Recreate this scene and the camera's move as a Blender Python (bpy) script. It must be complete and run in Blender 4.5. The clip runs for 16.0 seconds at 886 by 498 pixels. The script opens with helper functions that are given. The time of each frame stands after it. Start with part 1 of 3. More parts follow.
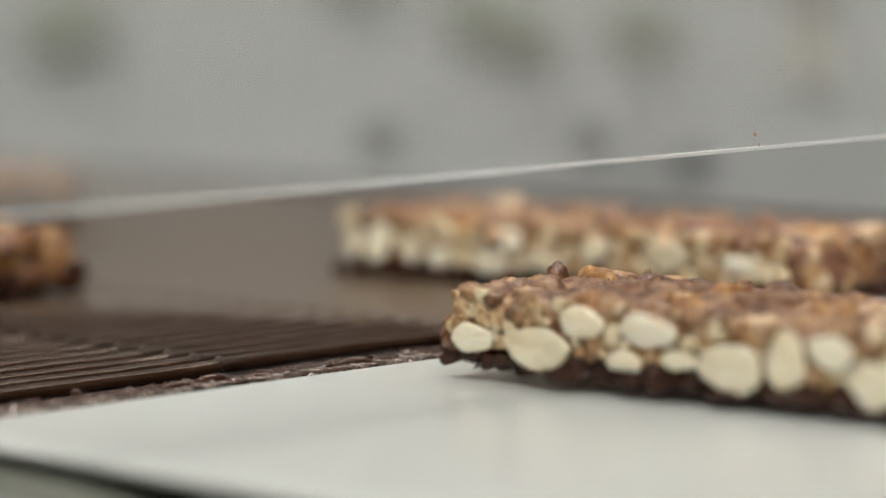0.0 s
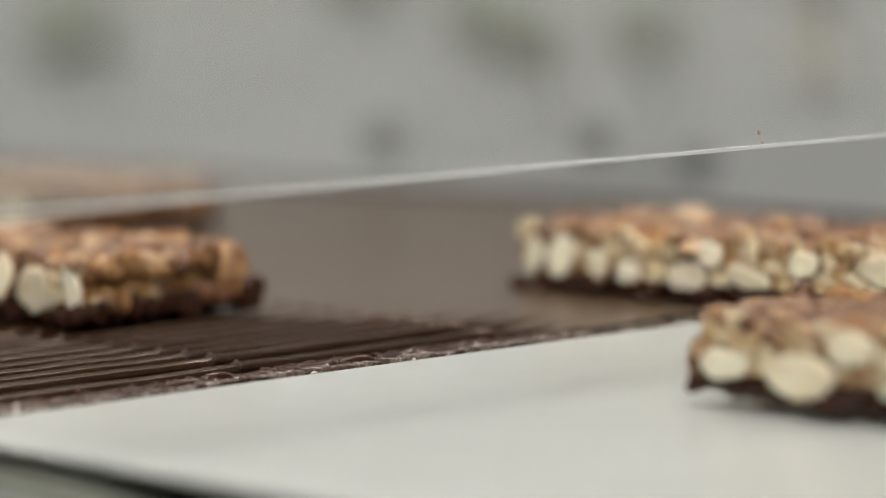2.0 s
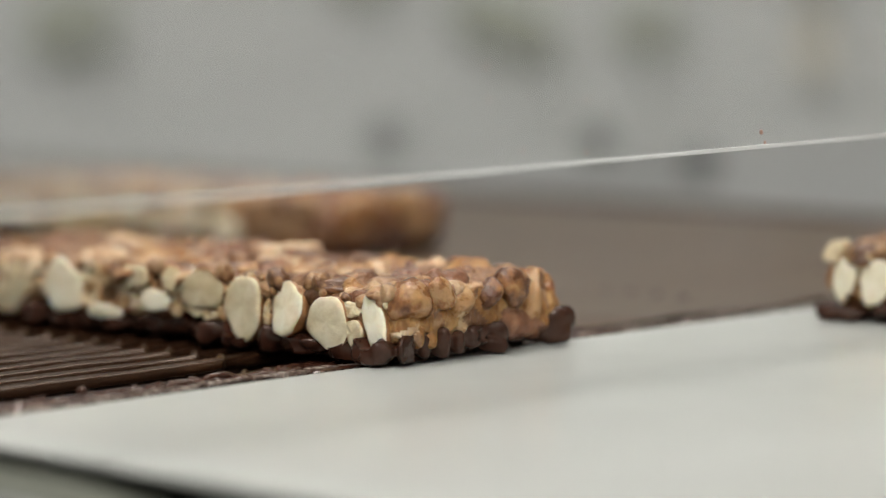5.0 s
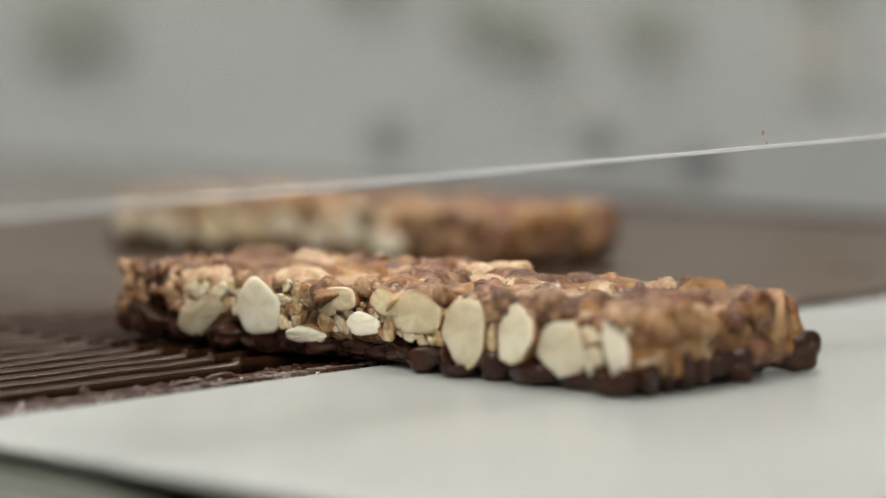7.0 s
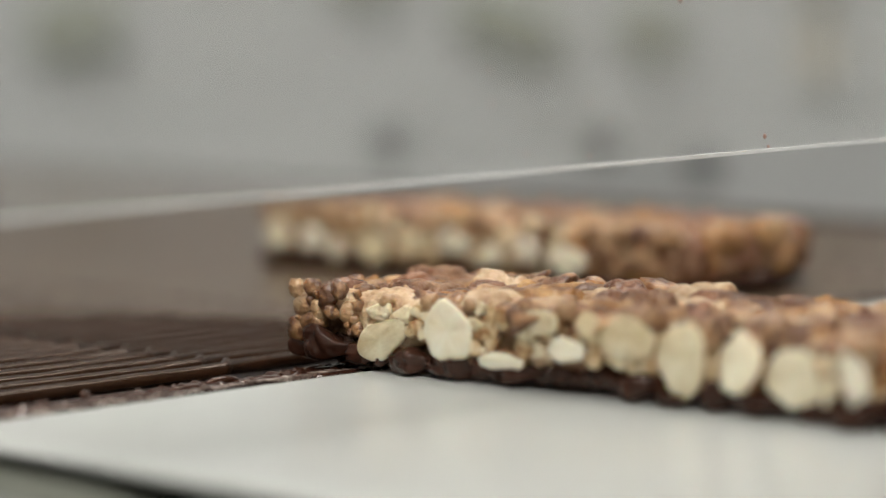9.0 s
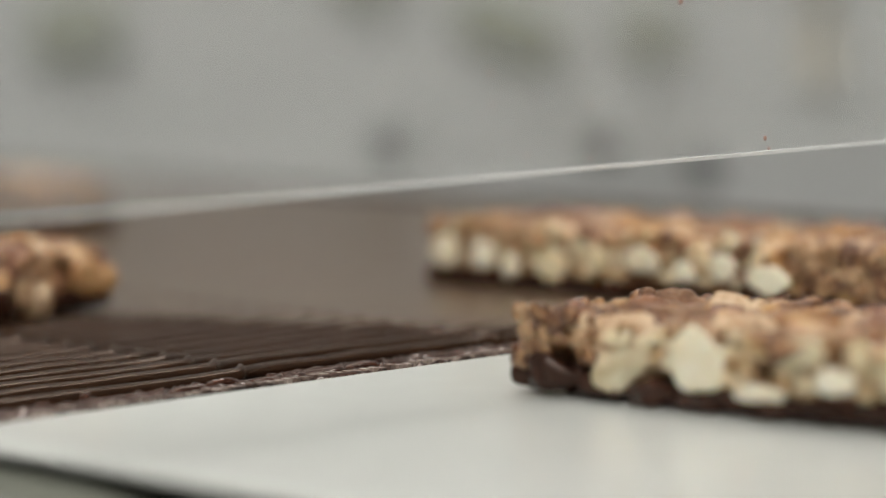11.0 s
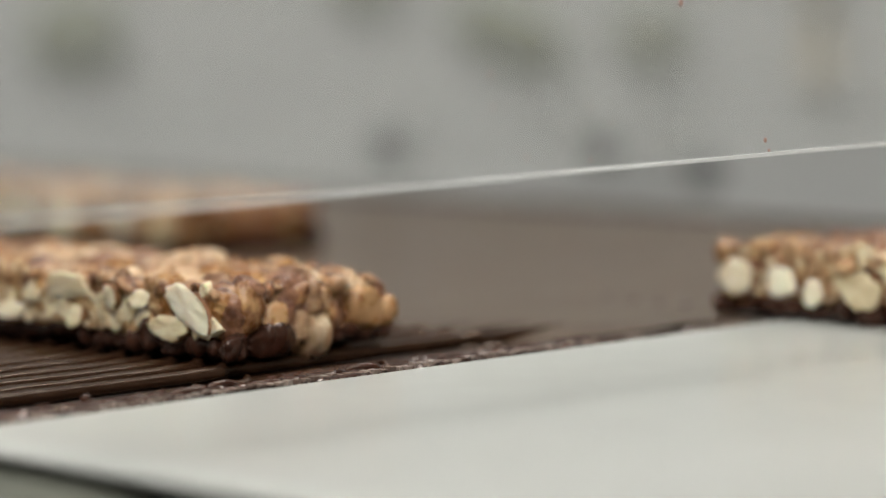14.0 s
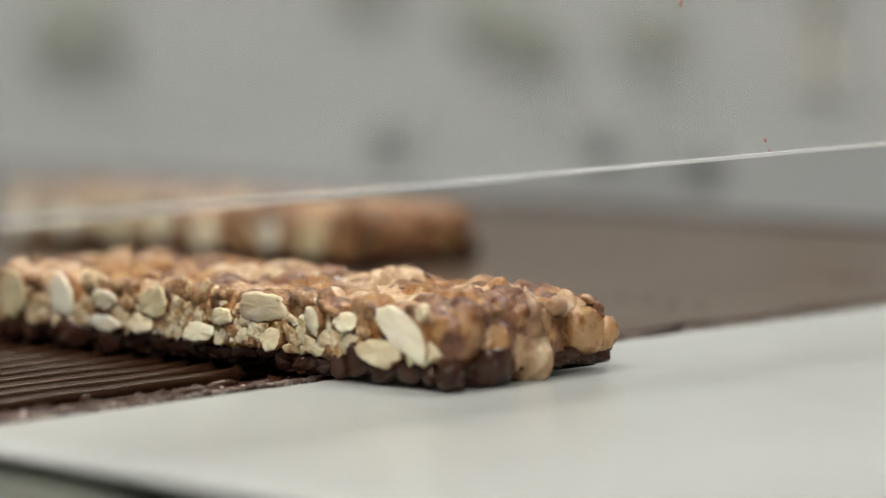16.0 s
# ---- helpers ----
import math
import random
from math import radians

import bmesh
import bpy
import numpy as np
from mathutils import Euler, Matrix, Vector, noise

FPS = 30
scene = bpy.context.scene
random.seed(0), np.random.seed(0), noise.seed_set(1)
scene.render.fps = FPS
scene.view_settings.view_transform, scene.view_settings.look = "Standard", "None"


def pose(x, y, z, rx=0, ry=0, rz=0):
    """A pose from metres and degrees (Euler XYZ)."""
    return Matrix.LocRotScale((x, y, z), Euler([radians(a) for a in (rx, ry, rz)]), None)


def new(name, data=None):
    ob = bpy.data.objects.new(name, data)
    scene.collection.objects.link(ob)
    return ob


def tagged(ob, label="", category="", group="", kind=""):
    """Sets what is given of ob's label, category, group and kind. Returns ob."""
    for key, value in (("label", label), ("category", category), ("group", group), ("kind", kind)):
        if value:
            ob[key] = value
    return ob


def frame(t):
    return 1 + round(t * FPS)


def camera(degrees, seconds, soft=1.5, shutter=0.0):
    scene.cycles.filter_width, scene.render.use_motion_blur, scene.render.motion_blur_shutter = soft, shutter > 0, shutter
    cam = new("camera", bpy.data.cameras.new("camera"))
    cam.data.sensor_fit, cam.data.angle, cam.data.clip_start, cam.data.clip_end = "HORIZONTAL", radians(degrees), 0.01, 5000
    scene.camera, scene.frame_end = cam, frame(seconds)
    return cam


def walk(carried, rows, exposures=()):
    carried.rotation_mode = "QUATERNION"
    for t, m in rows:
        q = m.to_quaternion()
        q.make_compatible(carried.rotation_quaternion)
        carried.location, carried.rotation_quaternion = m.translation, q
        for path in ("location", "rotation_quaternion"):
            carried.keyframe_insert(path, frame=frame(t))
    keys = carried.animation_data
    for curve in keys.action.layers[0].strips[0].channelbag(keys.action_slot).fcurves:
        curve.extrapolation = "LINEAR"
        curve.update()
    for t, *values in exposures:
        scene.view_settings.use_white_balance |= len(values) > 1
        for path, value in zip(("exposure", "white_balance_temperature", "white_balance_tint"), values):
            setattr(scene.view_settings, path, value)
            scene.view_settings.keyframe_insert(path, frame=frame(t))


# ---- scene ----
from mathutils import kdtree

# ---- camera: a long lens half a metre from the bars, nearly still ----
CLIP = 16.0
SPEED = 0.024                      # belt speed, metres a second
FOCAL = 5867.7                     # picture widths of 1568
cam = camera(2 * math.degrees(math.atan(784 / FOCAL)), CLIP, soft=1.25, shutter=0.3)
cam.data.dof.use_dof = True
cam.data.dof.focus_distance = 0.497
cam.data.dof.aperture_fstop = 8.0
EYE_AT = (0.36768, -0.32736, 0.06426)
YAW, PITCH, ROLL = 47.195, -5.443, -0.944
# a slow drift of the tripod head: seconds, right, down
DRIFT = [(0, -14, 2), (0.5, -12, 0), (1.5, -9, -1), (4, -6, -1), (6.5, -1, -1), (8, 0.5, 2), (9, 2, 6), (9.5, 2, 7), (12, 3, 11), (14, 3, 13), (16, 3, 13)]


def cam_pose(dx, dy):
    return (pose(*EYE_AT, 0, 0, YAW + math.degrees(dx / FOCAL))
            @ pose(0, 0, 0, 90 + PITCH + math.degrees(dy / FOCAL)) @ pose(0, 0, 0, 0, 0, ROLL))


walk(cam, [(t, cam_pose(dx, dy)) for t, dx, dy in DRIFT])
VIEW = cam_pose(0, 0)
RIGHT, UP, AHEAD = VIEW.to_3x3() @ Vector((1, 0, 0)), VIEW.to_3x3() @ Vector((0, 1, 0)), VIEW.to_3x3() @ Vector((0, 0, -1))

# ---- light ----
scene.view_settings.exposure = 0.0
world = bpy.data.worlds.new("hall_air")
world.use_nodes = True
world.node_tree.nodes["Background"].inputs[0].default_value = (0.8, 0.82, 0.85, 1)
world.node_tree.nodes["Background"].inputs[1].default_value = 0.05
scene.world = world
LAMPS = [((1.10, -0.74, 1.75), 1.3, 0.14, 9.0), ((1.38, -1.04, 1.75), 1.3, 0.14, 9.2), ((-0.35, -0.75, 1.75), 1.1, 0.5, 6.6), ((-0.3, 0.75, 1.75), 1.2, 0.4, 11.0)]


# ---- materials ----
def material(name, a, b, rough=0.5, scale=400, fine=2500, bump=0.3, dist=0.0004, metal=0.0, coat=0.0, vary="", spec=0.5, sss=0.0, detail=2, rvar=0.25, blotch=1.3, mid=None, tint=None):
    """Two-tone surface: large blotches, fine grain and a bump; vary: 'object' or 'island' adds a random tone."""
    m = bpy.data.materials.new(name)
    m.use_nodes = True
    n, l = m.node_tree.nodes, m.node_tree.links
    p = n["Principled BSDF"]
    p.inputs["Metallic"].default_value = metal
    p.inputs["Coat Weight"].default_value = coat
    p.inputs["Coat Roughness"].default_value = 0.12
    p.inputs["Specular IOR Level"].default_value = spec
    if tint:
        p.inputs["Specular Tint"].default_value = (*tint, 1)
    if sss:
        p.inputs["Subsurface Weight"].default_value = sss
        p.inputs["Subsurface Radius"].default_value = (1.0, 0.6, 0.35)
        p.inputs["Subsurface Scale"].default_value = 0.0015
    co = n.new("ShaderNodeTexCoord")
    big, small = n.new("ShaderNodeTexNoise"), n.new("ShaderNodeTexNoise")
    big.inputs["Scale"].default_value, big.inputs["Detail"].default_value = scale, 3
    small.inputs["Scale"].default_value, small.inputs["Detail"].default_value = fine, 2
    for t in (big, small):
        l.new(co.outputs["Object"], t.inputs["Vector"])
    small.inputs["Detail"].default_value = detail
    mix = n.new("ShaderNodeMath")
    mix.operation = "MULTIPLY_ADD"
    l.new(small.outputs["Fac"], mix.inputs[0])
    mix.inputs[1].default_value = 0.5
    last = n.new("ShaderNodeMath")
    last.operation = "MULTIPLY_ADD"
    l.new(big.outputs["Fac"], last.inputs[0])
    last.inputs[1].default_value, last.inputs[2].default_value = blotch, 0.25 - blotch / 2
    l.new(last.outputs[0], mix.inputs[2])
    fac = mix.outputs[0]
    if vary:
        info = n.new("ShaderNodeObjectInfo" if vary == "object" else "ShaderNodeNewGeometry")
        add = n.new("ShaderNodeMath")
        add.operation = "MULTIPLY_ADD"
        l.new(info.outputs["Random" if vary == "object" else "Random Per Island"], add.inputs[0])
        add.inputs[1].default_value = 0.9
        sub = n.new("ShaderNodeMath")
        sub.operation = "SUBTRACT"
        l.new(fac, sub.inputs[0])
        sub.inputs[1].default_value = 0.45
        l.new(sub.outputs[0], add.inputs[2])
        fac = add.outputs[0]
    ramp = n.new("ShaderNodeValToRGB")
    ramp.color_ramp.elements[0].color, ramp.color_ramp.elements[1].color = (*a, 1), (*b, 1)
    ramp.color_ramp.elements[0].position, ramp.color_ramp.elements[1].position = 0.1, 0.9
    if mid:
        e = ramp.color_ramp.elements.new(0.5)
        e.color = (*mid, 1)
    l.new(fac, ramp.inputs[0])
    l.new(ramp.outputs[0], p.inputs["Base Color"])
    r = n.new("ShaderNodeMath")
    r.operation = "MULTIPLY_ADD"
    l.new(big.outputs["Fac"], r.inputs[0])
    r.inputs[1].default_value, r.inputs[2].default_value = rvar, rough - rvar / 2
    l.new(r.outputs[0], p.inputs["Roughness"])
    if bump:
        bp = n.new("ShaderNodeBump")
        bp.inputs["Strength"].default_value, bp.inputs["Distance"].default_value = bump, dist
        l.new(small.outputs["Fac"], bp.inputs["Height"])
        l.new(bp.outputs[0], p.inputs["Normal"])
    return m


CHOC = material("dark_chocolate", (0.022, 0.0078, 0.0047), (0.060, 0.0225, 0.0135), 0.07, 250, 900, 0.06, 0.0003, spec=0.4, rvar=0.06, tint=(1, 0.88, 0.80))
CHOC_FILM = material("chocolate_film", (0.018, 0.0075, 0.0038), (0.036, 0.016, 0.0080), 0.24, 120, 900, 0.10, 0.0002, spec=0.38, rvar=0.12, tint=(1, 0.74, 0.55))
CHOC_BED = material("chocolate_bed", (0.010, 0.005, 0.003), (0.022, 0.011, 0.007), 0.4, 160, 900, 0.3, 0.0004)
# paler than the other chocolate: part of the grazing sheen is in this colour
CHOC_WEB_SHEEN = material("chocolate_web_sheen", (0.070, 0.045, 0.027), (0.095, 0.063, 0.039), 0.30, 60, 500, 0.15, 0.0003, spec=0.80, rvar=0.08, tint=(1, 0.82, 0.67))
ALMOND = material("almond_flesh", (0.62, 0.51, 0.31), (0.91, 0.85, 0.69), 0.45, 2.0, 12, 0.22, 0.0003, vary="object", sss=0.3, blotch=1.5, detail=4, mid=(0.82, 0.735, 0.54))
SKIN = material("almond_skin", (0.20, 0.08, 0.03), (0.46, 0.23, 0.09), 0.5, 3, 20, 0.4, 0.0003)
CRUMB = material("nut_crumb", (0.36, 0.19, 0.075), (0.82, 0.70, 0.48), 0.42, 700, 1500, 0.8, 0.0006, vary="island", sss=0.25, detail=6, blotch=2.2, mid=(0.66, 0.48, 0.27))
CRUST = material("caramel_crust", (0.125, 0.051, 0.020), (0.44, 0.275, 0.145), 0.34, 600, 1100, 0.9, 0.0007, detail=6, coat=0.4, vary="island", sss=0.25, blotch=2.4, mid=(0.325, 0.168, 0.070))
ROAST = material("roasted_nut", (0.125, 0.050, 0.019), (0.56, 0.36, 0.19), 0.34, 1.3, 4.0, 0.9, 0.0006, detail=6, coat=0.4, vary="object", sss=0.25, blotch=2.4, mid=(0.38, 0.19, 0.080))
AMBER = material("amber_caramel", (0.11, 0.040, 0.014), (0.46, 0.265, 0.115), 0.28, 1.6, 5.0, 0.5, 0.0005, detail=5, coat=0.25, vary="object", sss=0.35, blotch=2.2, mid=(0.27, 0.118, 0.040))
GLAZE = material("caramel_glaze", (0.115, 0.046, 0.020), (0.38, 0.235, 0.14), 0.34, 300, 1300, 1.0, 0.0006, detail=5, coat=0.08, spec=0.35, sss=0.2, blotch=2.2, mid=(0.225, 0.110, 0.053))
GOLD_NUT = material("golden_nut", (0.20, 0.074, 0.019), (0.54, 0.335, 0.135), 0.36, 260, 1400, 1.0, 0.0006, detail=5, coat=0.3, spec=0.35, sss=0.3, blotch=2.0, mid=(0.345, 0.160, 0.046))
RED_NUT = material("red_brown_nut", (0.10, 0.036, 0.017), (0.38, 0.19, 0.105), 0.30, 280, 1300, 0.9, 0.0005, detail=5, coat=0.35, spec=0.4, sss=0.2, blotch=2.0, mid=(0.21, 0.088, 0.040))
PALE_NUT = material("pale_nut", (0.36, 0.205, 0.105), (0.74, 0.58, 0.39), 0.42, 320, 1400, 1.0, 0.0006, detail=5, coat=0.15, sss=0.3, blotch=2.0, mid=(0.55, 0.365, 0.21))
TOFFEE = material("toffee_binder", (0.12, 0.046, 0.018), (0.44, 0.25, 0.115), 0.26, 350, 1500, 0.6, 0.0005, coat=0.5, sss=0.2, blotch=2.2, detail=5)
BELT_WHITE = material("white_belt", (0.498, 0.508, 0.476), (0.538, 0.548, 0.516), 0.26, 14, 120, 0.0, 0.0001, rvar=0.04)
STEEL = material("brushed_steel", (0.42, 0.42, 0.41), (0.55, 0.55, 0.54), 0.35, 40, 700, 0.1, 0.0001, metal=1.0)
DARK_STEEL = material("dark_frame", (0.03, 0.03, 0.028), (0.06, 0.06, 0.055), 0.5, 60, 600, 0.2, 0.0003)
RAIL = material("painted_rail", (0.36, 0.37, 0.31), (0.44, 0.45, 0.38), 0.45, 40, 600, 0.1, 0.0002)
WALL = material("painted_wall", (0.50, 0.50, 0.49), (0.60, 0.60, 0.58), 0.6, 3, 60, 0.1, 0.001)
CEIL = material("ceiling_paint", (0.72, 0.72, 0.70), (0.80, 0.80, 0.78), 0.7, 3, 60, 0.1, 0.001)
FLOOR = material("concrete_floor", (0.24, 0.24, 0.23), (0.36, 0.36, 0.34), 0.6, 4, 90, 0.2, 0.001)
PANEL = material("grey_panel", (0.51, 0.52, 0.512), (0.60, 0.60, 0.592), 0.45, 6, 120, 0.05, 0.0005)
GREEN = material("dull_green_paint", (0.20, 0.21, 0.15), (0.28, 0.29, 0.22), 0.5, 20, 300, 0.1, 0.0005)
KNOB = material("dark_knob", (0.10, 0.10, 0.10), (0.14, 0.14, 0.135), 0.4, 60, 600, 0.1, 0.0002)
CREAM = material("cream_pipe", (0.78, 0.70, 0.56), (0.86, 0.79, 0.66), 0.45, 20, 300, 0.1, 0.0003)
EDGE = material("frosted_edge", (0.80, 0.81, 0.80), (0.88, 0.89, 0.88), 0.4, 200, 900, 0.1, 0.0001)
SMEAR = material("smeared_lip", (0.10, 0.06, 0.045), (0.34, 0.28, 0.24), 0.35, 300, 900, 0.2, 0.0003, vary="island")
SPECK = material("cocoa_speck", (0.36, 0.20, 0.15), (0.48, 0.30, 0.24), 0.5, 900, 3000, 0.1, 0.0001)


def acrylic():
    m = bpy.data.materials.new("clear_acrylic")
    m.use_nodes = True
    n, l = m.node_tree.nodes, m.node_tree.links
    p = n["Principled BSDF"]
    p.inputs["Transmission Weight"].default_value = 1.0
    p.inputs["IOR"].default_value = 1.15
    p.inputs["Roughness"].default_value = 0.0
    p.inputs["Base Color"].default_value = (0.97, 0.98, 0.97, 1)
    haze = n.new("ShaderNodeBsdfDiffuse")
    haze.inputs[0].default_value = (0.85, 0.86, 0.85, 1)
    mix = n.new("ShaderNodeMixShader")
    tex = n.new("ShaderNodeTexNoise")
    tex.inputs["Scale"].default_value = 40
    amt = n.new("ShaderNodeMath")
    amt.operation = "MULTIPLY_ADD"
    l.new(tex.outputs["Fac"], amt.inputs[0])
    amt.inputs[1].default_value, amt.inputs[2].default_value = 0.11, 0.068
    l.new(amt.outputs[0], mix.inputs[0])
    l.new(p.outputs[0], mix.inputs[1])
    l.new(haze.outputs[0], mix.inputs[2])
    l.new(mix.outputs[0], n["Material Output"].inputs["Surface"])
    return m


ACRYLIC = acrylic()


def glow(name, colour, strength):
    m = bpy.data.materials.new(name)
    m.use_nodes = True
    p = m.node_tree.nodes["Principled BSDF"]
    p.inputs["Base Color"].default_value = (*colour, 1)
    p.inputs["Emission Color"].default_value = (*colour, 1)
    p.inputs["Emission Strength"].default_value = strength
    return m


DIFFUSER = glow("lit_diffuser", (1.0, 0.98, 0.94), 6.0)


# ---- mesh helpers ----
def part(name, bm, mat, parent=None, label="", smooth=False):
    me = bpy.data.meshes.new(name)
    bm.to_mesh(me)
    bm.free()
    return part_mesh(name, me, mat, parent, label, smooth)


def part_mesh(name, me, mat, parent=None, label="", smooth=False):
    ob = new(name, me)
    if not me.materials:
        for m in (mat if isinstance(mat, (list, tuple)) else [mat]):
            me.materials.append(m)
    if smooth:
        me.polygons.foreach_set("use_smooth", [True] * len(me.polygons))
    if parent:
        ob.parent = parent
    return tagged(ob, label)


def box(x0, x1, y0, y1, z0, z1, bevel=0.0, seg=2, bm=None):
    own = bm is None
    b = bmesh.new()
    bmesh.ops.create_cube(b, size=1)
    for v in b.verts:
        v.co = Vector(((x0 + x1) / 2 + v.co.x * (x1 - x0), (y0 + y1) / 2 + v.co.y * (y1 - y0), (z0 + z1) / 2 + v.co.z * (z1 - z0)))
    if bevel:
        bmesh.ops.bevel(b, geom=b.edges[:], offset=bevel, segments=seg, affect="EDGES", profile=0.5)
    if own:
        return b
    me = bpy.data.meshes.new("tmp")
    b.to_mesh(me)
    b.free()
    bm.from_mesh(me)
    bpy.data.meshes.remove(me)
    return bm


def cylinder(r, p0, p1, seg=24, bevel=0.0):
    b = bmesh.new()
    p0, p1 = Vector(p0), Vector(p1)
    bmesh.ops.create_cone(b, cap_ends=True, segments=seg, radius1=r, radius2=r, depth=(p1 - p0).length)
    if bevel:
        bmesh.ops.bevel(b, geom=[e for e in b.edges if abs(e.verts[0].co.z - e.verts[1].co.z) < 1e-9], offset=bevel, segments=2, affect="EDGES", profile=0.5)
    m = Matrix.Translation((p0 + p1) / 2) @ (p1 - p0).to_track_quat("Z", "Y").to_matrix().to_4x4()
    bmesh.ops.transform(b, matrix=m, verts=b.verts)
    return b


def mesh_of(name, verts, faces):
    me = bpy.data.meshes.new(name)
    me.from_pydata(verts.tolist() if hasattr(verts, "tolist") else verts, [], faces.tolist() if hasattr(faces, "tolist") else faces)
    me.update()
    return me


def icosphere(sub):
    b = bmesh.new()
    bmesh.ops.create_icosphere(b, subdivisions=sub, radius=1)
    v = np.array([x.co[:] for x in b.verts])
    f = np.array([[x.index for x in face.verts] for face in b.faces])
    b.free()
    return v, f


def lumpy(sub, amp, freq, seed):
    """A rough pebble of radius one."""
    v, f = icosphere(sub)
    off = Vector((seed * 7.31, seed * 3.17, seed * 1.77))
    k = np.array([1 + amp * noise.noise(Vector(p) * freq + off) + 0.5 * amp * noise.noise(Vector(p) * freq * 2.4 + off) - 0.35 * amp * abs(noise.noise(Vector(p) * freq * 4.5 + off)) for p in v])
    return v * k[:, None], f


def chip(sub, amp, freq, seed, cuts, near=0.55):
    """A pebble broken by a few flat faces."""
    v, f = lumpy(sub, amp, freq, seed)
    rng = np.random.default_rng(seed + 900)
    for _ in range(cuts):
        d = rng.normal(size=3)
        d /= np.linalg.norm(d)
        over = np.maximum(v @ d - rng.uniform(near, near + 0.3), 0)
        v = v - 0.92 * over[:, None] * d
    return v, f


def turned(rng):
    q, r = np.linalg.qr(rng.normal(size=(3, 3)))
    q = q * np.sign(np.diag(r))
    if np.linalg.det(q) < 0:
        q[:, 0] *= -1
    return q


FINE = [chip(2, 0.34, 1.4, s, 3) for s in range(10)]
SMALL = [chip(3, 0.34, 1.6, s + 20, 9, 0.38) for s in range(10)]


def pebbles(name, items, shapes, rng, front=None, floor=0.0, lying=0):
    """Many pebbles in one mesh. items: place, radii; front: the knife's plane, against which they are cut flat."""
    vs, fs, at = [], [], 0
    for k, (place, radii) in enumerate(items):
        v, f = shapes[rng.integers(len(shapes))]
        if k < lying:
            turn = np.array(Euler((0.25 * rng.normal(), 0.25 * rng.normal(), 6.28 * rng.random())).to_matrix())
        else:
            turn = turned(rng)
        w = (v * radii) @ turn.T + place
        if front is not None:
            w[:, 1] = np.where(w[:, 1] < front, front + 0.12 * (w[:, 1] - front), w[:, 1])
        w[:, 2] = np.maximum(w[:, 2], floor)
        vs.append(w)
        fs.append(f + at)
        at += len(v)
    return mesh_of(name, np.concatenate(vs), np.concatenate(fs))


# ---- the hall: plain shell that closes the place ----
def hall():
    z0, z1 = -0.9, 1.9
    cx, cy = -0.1, 0.1
    rot = pose(cx, cy, 0, 0, 0, YAW)

    def slab(name, label, mat, *b):
        bm = box(*b)
        bmesh.ops.transform(bm, matrix=rot, verts=bm.verts)
        return tagged(part(name, bm, mat), label, "", "", "structure")

    slab("floor", "grey concrete hall floor", FLOOR, -2.6, 2.6, -2.6, 2.6, z0 - 0.1, z0)
    slab("ceiling", "pale painted hall ceiling", CEIL, -2.6, 2.6, -2.6, 2.6, z1, z1 + 0.1)
    slab("wall_north", "pale grey hall wall far behind the belts", WALL, -2.6, 2.6, 2.2, 2.3, z0, z1)
    slab("wall_south", "pale grey hall wall", WALL, -2.6, 2.6, -2.3, -2.2, z0, z1)
    slab("wall_east", "pale grey hall wall", WALL, 2.5, 2.6, -2.2, 2.2, z0, z1)
    slab("wall_west", "pale grey hall wall", WALL, -2.6, -2.5, -2.2, 2.2, z0, z1)


hall()


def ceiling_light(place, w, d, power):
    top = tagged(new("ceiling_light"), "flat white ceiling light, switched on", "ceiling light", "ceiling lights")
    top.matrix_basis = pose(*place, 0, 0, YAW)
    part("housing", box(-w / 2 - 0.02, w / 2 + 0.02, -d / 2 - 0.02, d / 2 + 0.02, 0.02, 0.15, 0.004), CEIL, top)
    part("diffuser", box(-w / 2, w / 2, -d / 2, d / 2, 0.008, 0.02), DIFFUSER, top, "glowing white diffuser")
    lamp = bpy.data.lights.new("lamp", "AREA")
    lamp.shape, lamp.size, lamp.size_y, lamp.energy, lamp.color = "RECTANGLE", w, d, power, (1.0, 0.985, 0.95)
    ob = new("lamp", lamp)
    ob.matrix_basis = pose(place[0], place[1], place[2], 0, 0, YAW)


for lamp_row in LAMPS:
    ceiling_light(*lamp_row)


# ---- far behind: a grey machine cabinet with what hangs on it ----
def behind(px, py, depth):
    """The place at that depth ahead of the first view, px to the right and py down from its centre line."""
    return Vector(EYE_AT) + depth * (AHEAD + RIGHT * (px / FOCAL) - UP * (py / FOCAL))


CAB = 1.15
FLAT = pose(0, 0, 0, 0, 0, YAW)


def cabinet():
    c = behind(0, 0, CAB)
    top = tagged(new("machine_cabinet"), "tall grey steel machine cabinet behind the belts", "cabinet")
    top.matrix_basis = pose(c.x, c.y, -0.9, 0, 0, YAW)
    part("body", box(-0.9, 0.9, 0.0, 0.3, 0.0, 2.2, 0.004), PANEL, top)
    for px, py, r in ((-98, -194, 0.0056), (278, -190, 0.0056), (460, -152, 0.0052)):
        reach = 0.24
        p = behind(px, py, CAB - reach)
        q = FLAT.inverted() @ (p - c)
        k = part("knob", cylinder(r, (q.x, -reach + 0.010, p.z + 0.9), (q.x, -reach, p.z + 0.9), 24, 0.002), KNOB, top, "dark round knob", True)
        part("stem", cylinder(r * 0.45, (q.x, 0.0, p.z + 0.9), (q.x, -reach + 0.010, p.z + 0.9), 16), STEEL, k)
    return top


cabinet()


